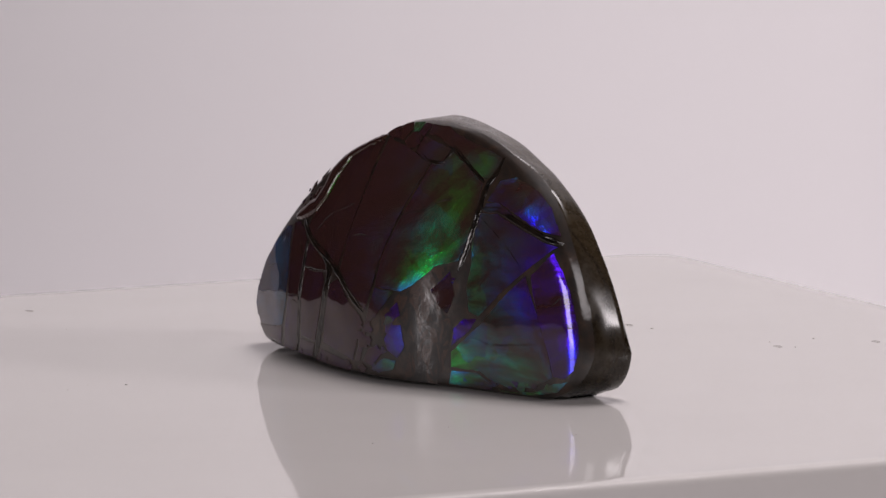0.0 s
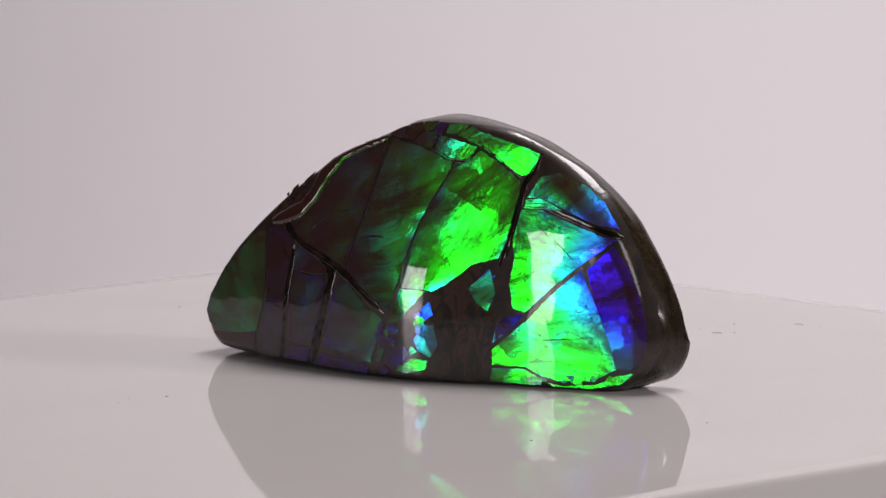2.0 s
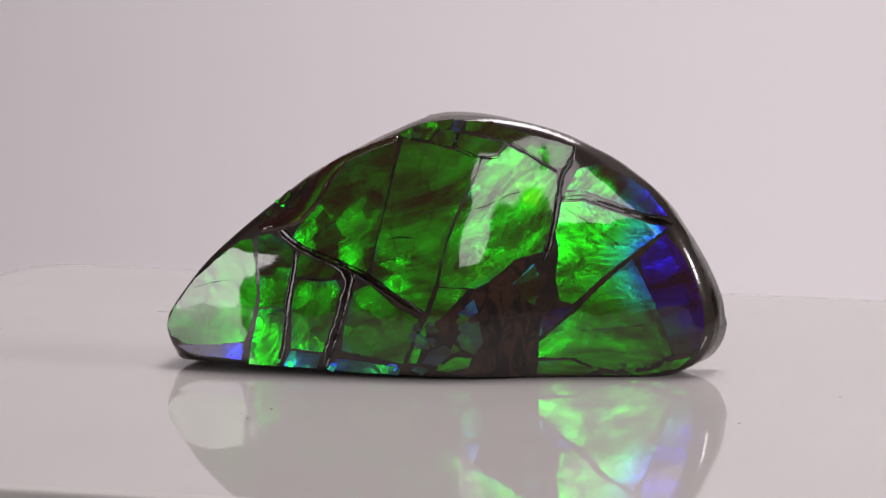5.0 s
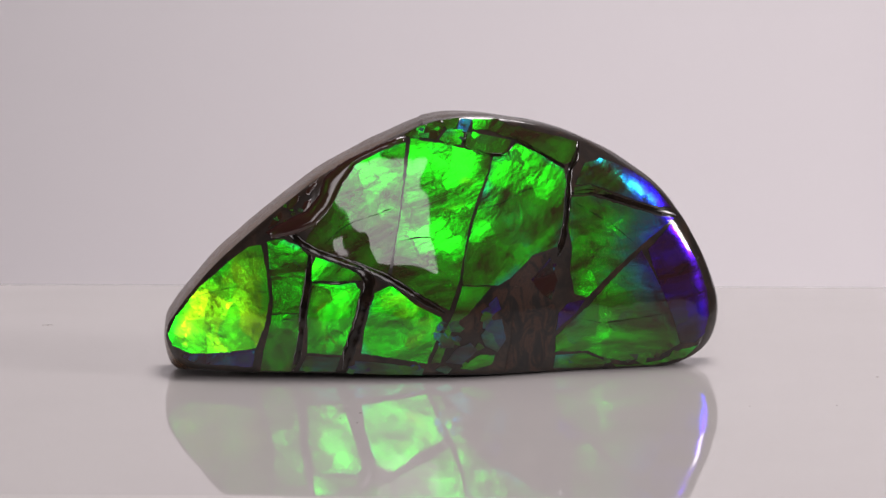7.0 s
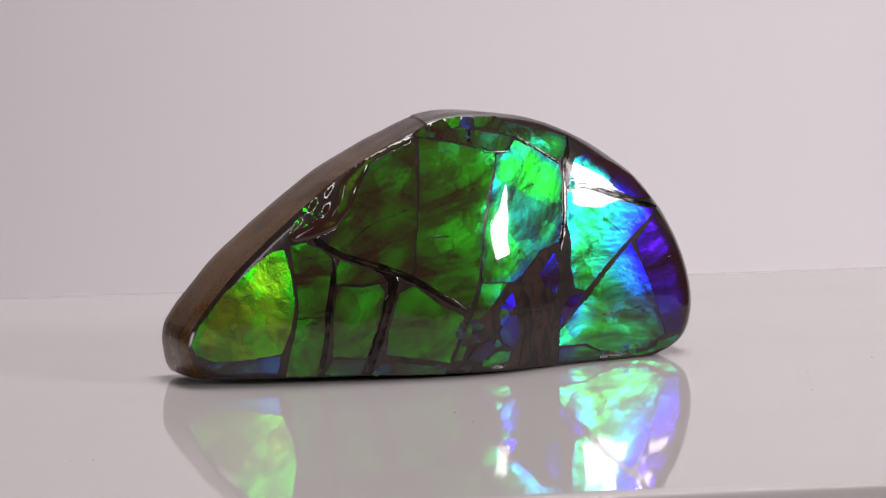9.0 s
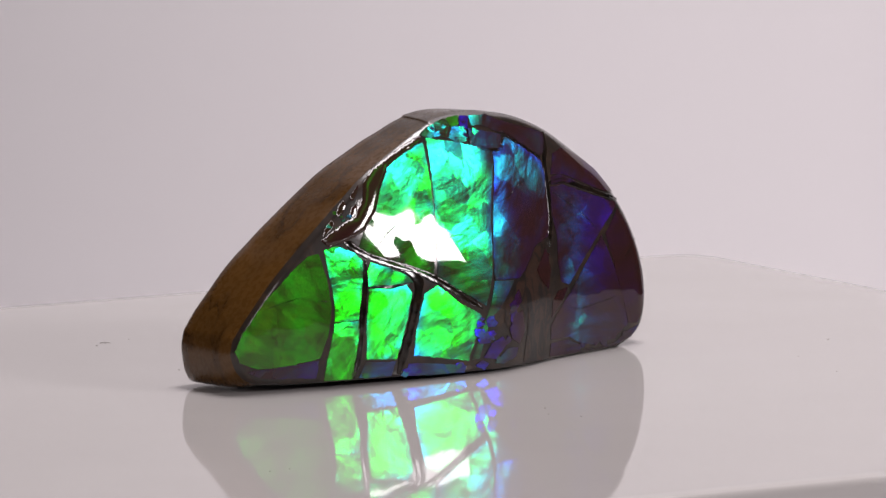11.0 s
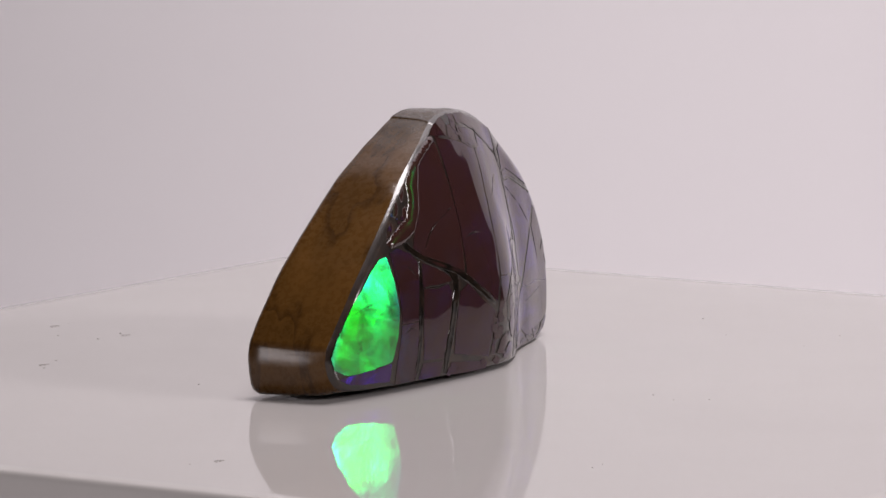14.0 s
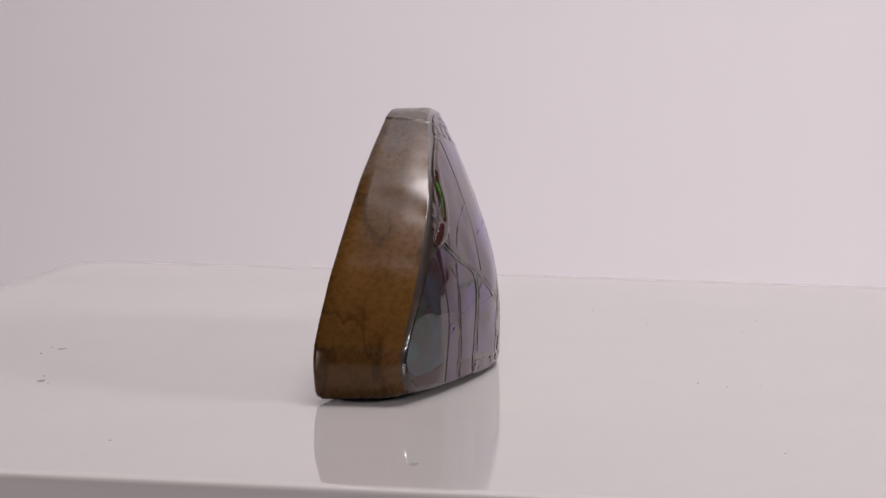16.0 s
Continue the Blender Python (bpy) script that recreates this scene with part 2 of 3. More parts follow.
        unit.operation = "NORMALIZE"
        link(outward.outputs[0], unit.inputs[0])
        part_tint = tree.nodes.new("ShaderNodeMix")
        part_tint.data_type = "RGBA"
        part_tint.inputs[0].default_value = share
        part_tint.inputs[6].default_value = (0, 0, 0, 1)
        link(tint, part_tint.inputs[7])
        gloss = add(tree, "ShaderNodeBsdfGlossy", Roughness=rough)
        link(part_tint.outputs[2], gloss.inputs["Color"])
        link(unit.outputs[0], gloss.inputs["Normal"])
        plus = tree.nodes.new("ShaderNodeAddShader")
        link(total, plus.inputs[0])
        link(gloss.outputs[0], plus.inputs[1])
        total = plus.outputs[0]
    link(total, tree.nodes["Material Output"].inputs["Surface"])
    return mat


def seam_material():
    mat, tree, b = material("black_crack_resin")
    n = noise_from(tree, 500.0, 4, 0.6)
    r = ramp(tree, [(0.35, (0.004, 0.0035, 0.003)), (0.7, (0.022, 0.014, 0.009))])
    tree.links.new(n.outputs["Fac"], r.inputs[0])
    tree.links.new(r.outputs[0], b.inputs["Base Color"])
    b.inputs["Roughness"].default_value = 0.12
    bump(tree, b, n.outputs["Fac"], 0.3, 0.0002)
    return mat


SEAM = seam_material()
DUST_GREY = dust_material()
PAPER, ACRYLIC, WALL, ROCK, MATRIX = paper_material(), acrylic_material(), wall_material(), rock_material(), matrix_material()

# ---- mesh helpers ----


def mesh_object(name, bm, mats, parent=None, label="", smooth=True):
    me = bpy.data.meshes.new(name)
    bm.normal_update()
    bm.to_mesh(me)
    bm.free()
    for mat in mats if isinstance(mats, (list, tuple)) else [mats]:
        me.materials.append(mat)
    if smooth:
        me.shade_smooth()
    ob = new(name, me)
    ob.parent = parent
    return tagged(ob, label)


def part(name, bm, mat, parent, label=""):
    return mesh_object(name, bm, mat, parent, label)


def points(text):
    return [tuple(float(v) for v in p.split(",")) for p in text.split()]


def spline(pts, per):
    """A closed smooth line through the points, with so many steps from each to the next."""
    out, n = [], len(pts)
    for i in range(n):
        p0, p1, p2, p3 = (Vector(pts[(i + k) % n]) for k in (-1, 0, 1, 2))
        for s in range(per):
            u = s / per
            out.append(0.5 * (2 * p1 + (p2 - p0) * u + (2 * p0 - 5 * p1 + 4 * p2 - p3) * u * u + (3 * p1 - p0 - 3 * p2 + p3) * u ** 3))
    return out


# ---- studio ----


def build_studio():
    bm = bmesh.new()
    prof = [(-0.9, -0.11)] + [(0.46 + 0.04 * math.sin(a), -0.07 - 0.04 * math.cos(a)) for a in np.linspace(0, math.pi / 2, 14)] + [(0.50, 0.9)]
    cols = [[bm.verts.new((x, y, z)) for y, z in prof] for x in (-0.42, 0.50)]
    for i in range(len(prof) - 1):
        bm.faces.new((cols[0][i], cols[1][i], cols[1][i + 1], cols[0][i + 1]))
    sweep = mesh_object("backdrop", bm, PAPER)
    sweep.modifiers.new("thick", "SOLIDIFY").thickness = 0.004
    tagged(sweep, "seamless matte white paper sweep behind the turning platform", "backdrop", kind="structure")
    lo, hi = Vector((-1.9, -2.4, -0.8)), Vector((1.9, 1.4, 2.0))
    w = 0.1
    sides = (("wall_west", (lo.x - w, lo.y, lo.z), (lo.x, hi.y, hi.z)), ("wall_east", (hi.x, lo.y, lo.z), (hi.x + w, hi.y, hi.z)),
             ("wall_south", (lo.x, lo.y - w, lo.z), (hi.x, lo.y, hi.z)), ("wall_north", (lo.x, hi.y, lo.z), (hi.x, hi.y + w, hi.z)),
             ("ceiling", (lo.x, lo.y, hi.z), (hi.x, hi.y, hi.z + w)), ("floor", (lo.x, lo.y, lo.z - w), (hi.x, hi.y, lo.z)))
    for name, a, b in sides:
        bm = bmesh.new()
        bmesh.ops.create_cube(bm, size=1, matrix=Matrix.Translation([(p + q) / 2 for p, q in zip(a, b)]) @ Matrix.Diagonal((*[q - p for p, q in zip(a, b)], 1)))
        tagged(mesh_object(name, bm, WALL, smooth=False), "dark plain studio surface", name.split("_")[0], kind="structure")


build_studio()

# ---- turning platform ----
ROUND, SLAB = 0.008, 0.025
WEST, EAST, SOUTH, NORTH = -0.118, 0.119, -0.125, 0.112


def build_platform():
    top = new("turntable_platform")
    tagged(top, "square glossy white acrylic turntable platform with rounded corners", "turntable")
    bm = bmesh.new()
    ring = []
    for k in range(4):
        cx, cy = EAST - ROUND if k in (0, 3) else WEST + ROUND, NORTH - ROUND if k < 2 else SOUTH + ROUND
        for a in np.linspace(k * math.pi / 2, (k + 1) * math.pi / 2, 9):
            ring.append((cx + ROUND * math.cos(a), cy + ROUND * math.sin(a)))
    levels = [(-SLAB, 0.0), (-0.0012, 0.0), (-0.0007, 0.0001), (-0.0003, 0.0003), (-0.0001, 0.0006), (0.0, 0.0011)]
    rows = []
    for z, inset in levels:
        f = 1 - inset / EAST
        rows.append([bm.verts.new((x * f, y * f, z)) for x, y in ring])
    for a, b in zip(rows, rows[1:]):
        for i in range(len(ring)):
            j = (i + 1) % len(ring)
            bm.faces.new((a[i], a[j], b[j], b[i]))
    inner = [bm.verts.new((v.co.x * 0.97, v.co.y * 0.97, 0)) for v in rows[-1]]
    for i in range(len(ring)):
        j = (i + 1) % len(ring)
        bm.faces.new((rows[-1][i], rows[-1][j], inner[j], inner[i]))
    bm.faces.new(inner)
    bm.faces.new(rows[0][::-1])
    slab = part("slab", bm, ACRYLIC, top)
    drum = bmesh.new()
    bmesh.ops.create_cone(drum, cap_ends=True, segments=48, radius1=0.07, radius2=0.06, depth=0.11 - SLAB, matrix=Matrix.Translation((0, 0, -(0.11 + SLAB) / 2)))
    part("turntable_drum", drum, ACRYLIC, top).modifiers.new("soft", "BEVEL").width = 0.002
    slab.matrix_basis = pose(-0.000378, -0.00682, 0, 0, 0, -4.94)
    # dust and hairs lying on it
    spots = points(DUST)
    bm = bmesh.new()
    for k, (x, y) in enumerate(spots):
        size = random.uniform(0.00006, 0.00016)
        m = pose(x * 0.001, y * 0.001, size * 0.3, 0, 0, random.uniform(0, 180)) @ Matrix.Diagonal((size * random.uniform(1, 2.6), size, size * 0.5, 1))
        bmesh.ops.create_icosphere(bm, subdivisions=1, radius=1, matrix=m)
    for x, y in spots[1:26:5]:
        for s in range(7):
            a = s * 0.5
            m = pose(x * 0.001 + 0.0009 * math.cos(a), y * 0.001 + 0.0009 * math.sin(a), 0.00006, 0, 0, math.degrees(a) + 90) @ Matrix.Diagonal((0.0003, 0.00004, 0.00004, 1))
            bmesh.ops.create_icosphere(bm, subdivisions=1, radius=1, matrix=m)
    tagged(part("dust", bm, DUST_GREY, top, "grey dust specks and hairs"), kind="stuff")
    return top


DUST = "5.2,65.1 14.6,79.9 5.7,73.5 -9,-58.6 -11.7,-53.7 -100.9,-20.4 -96.7,-23 12.6,65.4 19,80.2 74.2,-14 52,-44.6 -25.1,55.7 -19.5,57.2 -31.8,21.7 65.6,-44.5 -8.6,-48.4 10.7,62.9 -73,-74.3 57.9,-26.9 -27.8,54 -82.7,27.8 -63,54.4 -76.5,-74.5 -72.4,-27.6"
platform = build_platform()

# ---- the stone ----
FRONT_X = (-11.8944, 0.0871924, 0.00588333, 2.50707e-05, -4.0914e-07, -6.34391e-09)
FRONT_Z = (0.131096, -0.0107159, -0.00291166, 0.000304276, -2.59599e-06)
MM = 0.001
RIM = "-40.2,6 -40.1,7.6 -39.8,8.7 -39.3,9.5 -37.3,12.3 -33.1,17.4 -28.5,21.7 -24,25.5 -19.4,29.1 -14.8,32.4 -9.3,35.4 -3,38.4 0.8,40 1.8,40.5 6.2,41.2 10.8,41.3 15.3,40.9 20.8,39.8 26.4,37.7 31.9,34.9 36.5,31.7 40.2,28.4 43,24.8 45.3,21.1 47.1,17.3 48.5,13.1 49.2,8.8 48.7,5.6 47.1,2.9 43.8,0.9 39.1,-0.2 32.5,-0.2 24.2,0.1 15,0.3 1.3,0.6 -12.3,0.9 -26,1 -33.3,1.2 -37,1.7 -39.2,3.5"


def ease(x, lo, hi):
    u = max(0.0, min(1.0, (x - lo) / (hi - lo)))
    return u * u * (3 - 2 * u)


# the dome bends sharply past its crest, runs flatter after it and rolls over at the rim
ROLL_X = [-45 + 0.25 * k for k in range(400)]
CREST = list(itertools.accumulate(0.25 * (0.21 * math.exp(-((x - 17) / 6) ** 2) - 0.10 * math.exp(-(x / 9) ** 2)) for x in ROLL_X))
ROLL = list(itertools.accumulate(0.25 * (-0.175 * ease(x, 23, 31)) for x in ROLL_X))


def front(x, z):
    """Depth of the domed front, in millimetres; the front looks towards -y."""
    dome = sum(c * x ** k for k, c in enumerate(FRONT_X)) + sum(c * (z + 1) ** k for k, c in enumerate(FRONT_Z)) * (1 - 0.005 * max(0.0, x))
    return dome + float(np.interp(x, ROLL_X, CREST)) * (1 - 0.7 * ease(z, 14, 32)) + float(np.interp(x, ROLL_X, ROLL)) + 0.7 * ease(z, 10, 30) + 0.115 * max(0.0, math.hypot(x - 20, z - 7) - 25.8) ** 2 * ease(x, 26, 36) + 0.12 * noise.noise((x * 0.11, z * 0.11, 4.3)) + 0.05 * noise.noise((x * 0.23, z * 0.23, 1.7))


def back(x, z):
    return 5.0 + 0.0011 * x * x + 0.05 * max(0.0, x)


def build_body(stone):
    rim = [Vector((p.x, max(p.y, 0.0))) for p in spline(points(RIM), 8)]
    n, mid = len(rim), Vector((4.0, 16.0))
    # dark sealed face
    bm = bmesh.new()
    steps = [0.0] + list(np.linspace(0.12, 0.96, 16)) + [0.975, 0.988, 1.0]
    drop = {0.975: 0.12, 0.988: 0.35, 1.0: 0.9}
    centre = bm.verts.new((mid.x * MM, (front(*mid) + 0.07) * MM, mid.y * MM))
    rows = []
    for r in steps[1:]:
        row = []
        for p in rim:
            q = mid + (p - mid) * r
            y = front(q.x, q.y) + drop.get(r, 0.0) + (0.07 if r < 0.97 else 0.0)
            row.append(bm.verts.new((q.x * MM, y * MM, q.y * MM)))
        rows.append(row)
    for i in range(n):
        j = (i + 1) % n
        bm.faces.new((centre, rows[0][i], rows[0][j]))
        for a, b in zip(rows, rows[1:]):
            bm.faces.new((a[i], b[i], b[j], a[j]))
    bmesh.ops.recalc_face_normals(bm, faces=bm.faces)
    part("dark_matrix", bm, MATRIX, stone, "dark glossy matrix showing as cracks between plates")
    # sawn rock behind it
    foot = Vector((min(p.x for p in rim), 0.0))
    bm = bmesh.new()
    rows = []
    for s in (0.0, 0.04, 0.2, 0.4, 0.6, 0.8, 0.95, 1.0):
        row = []
        for i, p in enumerate(rim):
            tangent = (rim[(i + 1) % n] - rim[i - 1]).normalized()
            out = Vector((-tangent.y, tangent.x))
            if out.dot(p - mid) < 0:
                out = -out
            y0, y1 = front(p.x, p.y) + 0.9, back(p.x, p.y)
            lump = max(0.0, 1 - ((p.x - 47.0) ** 2 + (p.y - 5.0) ** 2) / 22.0) * max(0.0, (s - 0.45) / 0.5)
            grow = 0.3 * min(lump, 0.5) + (0.25 - 0.85 * s * max(0.0, min(1.0, (p.x - 4) / 12)) * max(0.0, min(1.0, (p.y - 12) / 8)) + 0.5 * s * max(0.0, min(1.0, (20 - p.x) / 20))) * min(1.0, s / 0.2) + (-0.35 if s == 1.0 else 0.0) + 0.12 * noise.noise(Vector((p.x * 0.22, p.y * 0.22, s * 2)))
            q = p + out * (grow if s > 0 else 0.0)
            # the sawn foot meets the platform in a square corner
            q += (foot - p) * 0.75 * max(0.0, 1 - (foot - p).length / 7.0) * min(1.0, s / 0.25)
            y = y0 + (y1 - y0) * s + 2.2 * min(lump, 0.5)
            row.append(bm.verts.new((q.x * MM, y * MM, max(q.y, 0.0) * MM)))
        rows.append(row)
    for i in range(n):
        j = (i + 1) % n
        for a, b in zip(rows, rows[1:]):
            bm.faces.new((a[i], b[i], b[j], a[j]))
    bm.faces.new(rows[-1])
    bmesh.ops.recalc_face_normals(bm, faces=bm.faces)
    part("rock_back", bm, ROCK, stone, "sawn brown rock sides, darker grey towards one end")


def edge_distance(p, poly):
    best = 1e9
    for a, b in zip(poly, poly[1:] + poly[:1]):
        ab = b - a
        u = max(0.0, min(1.0, (p - a).dot(ab) / max(ab.length_squared, 1e-9)))
        best = min(best, (p - a - ab * u).length)
    return best


def build_plate(stone, outline, mat, height=0.0, crown=0.0, soft=0.8, seed=0, cell=0.8, grow=0.1, name="shell_plate"):
    """One nacre plate: its outline on the domed front, with a slightly ragged border and rounded edges."""
    corners = [Vector(p) for p in outline]
    area = sum(a.x * b.y - b.x * a.y for a, b in zip(corners, corners[1:] + corners[:1]))
    side = 1 if area > 0 else -1
    moved = []
    for a, p, b in zip(corners[-1:] + corners[:-1], corners, corners[1:] + corners[:1]):
        u = (p - a).normalized() + (b - p).normalized()
        u = u.normalized() if u.length > 1e-6 else Vector((1, 0))
        moved.append(p + Vector((u.y, -u.x)) * side * grow)
    corners = moved
    poly = []
    for i, a in enumerate(corners):
        b = corners[(i + 1) % len(corners)]
        k = max(1, int((b - a).length / 0.6))
        for s in range(k):
            p = a.lerp(b, s / k)
            w = 0.17 if s else 0.08
            poly.append(p + Vector((noise.noise((p.x * 1.1, p.y * 1.1, seed)), noise.noise((p.x * 1.1, p.y * 1.1, seed + 9.5)))) * w)
    bm = bmesh.new()
    face = bm.faces.new([bm.verts.new((p.x, 0, p.y)) for p in poly])
    face.normal_update()
    if face.normal.y > 0:
        face.normal_flip()
    xs, zs = [p.x for p in poly], [p.y for p in poly]
    for axis, lo, hi in ((0, min(xs), max(xs)), (2, min(zs), max(zs))):
        at = lo + cell
        while at < hi:
            co, no = [0, 0, 0], [0, 0, 0]
            co[axis], no[axis] = at, 1
            bmesh.ops.bisect_plane(bm, geom=bm.verts[:] + bm.edges[:] + bm.faces[:], plane_co=co, plane_no=no)
            at += cell
    rim = [e for e in bm.edges if e.is_boundary]
    made = bmesh.ops.extrude_edge_only(bm, edges=rim)["geom"]
    deep = {v for v in made if isinstance(v, bmesh.types.BMVert)}
    normals = []
    band = bm.verts.layers.float.new("border")
    for v in bm.verts:
        p = Vector((v.co.x, v.co.z))
        d = edge_distance(p, poly)
        u = min(1.0, d / soft)
        v[band] = max(0.0, 1.0 - d / 1.3)
        lift = -0.12 if v in deep else height + crown * (2 * u - u * u)
        slope = Vector((front(p.x + 0.2, p.y) - front(p.x - 0.2, p.y), -0.4, front(p.x, p.y + 0.2) - front(p.x, p.y - 0.2))).normalized()
        normals.append(slope)
        v.co = Vector((p.x, front(p.x, p.y) - lift, max(p.y, 0.25))) * MM
    for f in bm.faces:
        f.material_index = 1 if any(v in deep for v in f.verts) else 0
    bm.verts.index_update()
    ob = part(name, bm, [mat, MATRIX], stone)
    if crown == 0.0:
        ob.data.normals_split_custom_set_from_vertices(normals)
    return ob


def build_seam(stone, path, width, seed):
    """A crack filled with dark resin: a shallow trough between two rounded lips, following the domed front."""
    pts = [Vector(p) for p in path]
    line = []
    for a, b in zip(pts, pts[1:]):
        k = max(2, int((b - a).length / 0.35))
        line += [a.lerp(b, s / k) for s in range(k)]
    line.append(pts[-1])
    for _ in range(3):
        line = line[:1] + [(a + b * 2 + c) / 4 for a, b, c in zip(line, line[1:], line[2:])] + line[-1:]
    bm = bmesh.new()
    rows = []
    n = len(line)
    for i, p in enumerate(line):
        along = (line[min(i + 1, n - 1)] - line[max(i - 1, 0)]).normalized()
        across = Vector((-along.y, along.x))
        taper = min(1.0, 0.35 + min(i, n - 1 - i) * 0.12)
        w = width * 0.5 * taper * (1 + 0.35 * noise.noise((p.x * 0.7, p.y * 0.7, seed + 20.0)))
        row = []
        for o, h in ((-1.0, -0.08), (-0.8, 0.025), (-0.5, 0.02), (-0.2, -0.02), (0.15, -0.03), (0.5, 0.0), (0.8, 0.03), (1.0, -0.08)):
            q = p + across * (o * w + 0.10 * noise.noise((p.x * 1.6, p.y * 1.6, seed + o)))
            h += 0.07 * noise.noise((q.x * 0.55, q.y * 0.55, seed + 3.0)) + 0.015 * noise.noise((q.x * 2.6, q.y * 2.6, seed))
            row.append(bm.verts.new((q.x * MM, (front(q.x, q.y) - h) * MM, max(q.y, 0.02) * MM)))
        rows.append(row)
    for a, b in zip(rows, rows[1:]):
        for k in range(len(a) - 1):
            bm.faces.new((a[k], a[k + 1], b[k + 1], b[k]))
    bmesh.ops.recalc_face_normals(bm, faces=bm.faces)
    if sum(f.normal.y for f in bm.faces) > 0:
        bmesh.ops.reverse_faces(bm, faces=bm.faces)
    return part("crack_seam", bm, SEAM, stone, "glossy black resin-filled crack")


SEAMS = [
    (1.3, "-20.7,23.8 -18.1,21.8 -15.8,20.5 -12.2,19.2 -7.6,17.8 -4,16.1 0.5,13.3 4.8,10.8"),
    (1.7, "-14.4,19.8 -11.1,18.8 -8.1,17.4 -7.2,15.9 -8,12.5 -9.2,8.4 -10.5,4.8 -11.5,1.4"),
    (1.1, "26.7,36.9 26.1,33.9 25.2,32.6 24.9,29.1 24.6,25.5 24.1,22 23.2,18.8"),
    (0.9, "25.3,28.8 29,28.9 32.7,27.6 38.3,25.7 42.6,24.5"),
    (0.55, "15.8,38.2 17.1,37.3 20.8,35.1 24.4,32.9"),
    (0.6, "8.7,39.3 8,36.9 11.6,35.3 15.1,35.2 16.4,37"),
    (1.1, "-16.8,20.1 -17.1,16.6 -17.9,12.1 -18.4,7.5 -18.9,3.9 -19.8,1.4"),
    (0.5, "-16.6,15.7 -12.2,15.6 -8.6,15.9"),
    (0.2, "-35.1,13.3 -32,14.2 -29,14.9 -26.4,14.3 -23.7,14"),
    (0.2, "-23.1,21.6 -21.3,20.4 -19.5,19.3 -17.9,17.4"),
    (0.2, "-14.5,21.7 -12,24 -9.9,25.2 -6.8,26.2 -3.6,27.3"),
    (0.2, "-2.6,22.1 1,22.8 4.2,22.6 7.8,23.6"),
    (0.2, "25.8,27.4 29,25.4 32,23.6 36,20.2"),
    (0.2, "26.6,8.6 30.2,7.7 34.8,8.1 41.2,8.8"),
    (0.24, "42.6,14.8 44.4,16.4 46.3,17.6"),
    (0.2, "44.4,16.2 44.9,13.6 46.4,11.8"),
    (0.2, "9.6,26.8 13.8,27.6 18,29.7 23.2,30.4"),
    (0.2, "-22.4,9 -20.8,9.9 -18.8,9.3"),
]
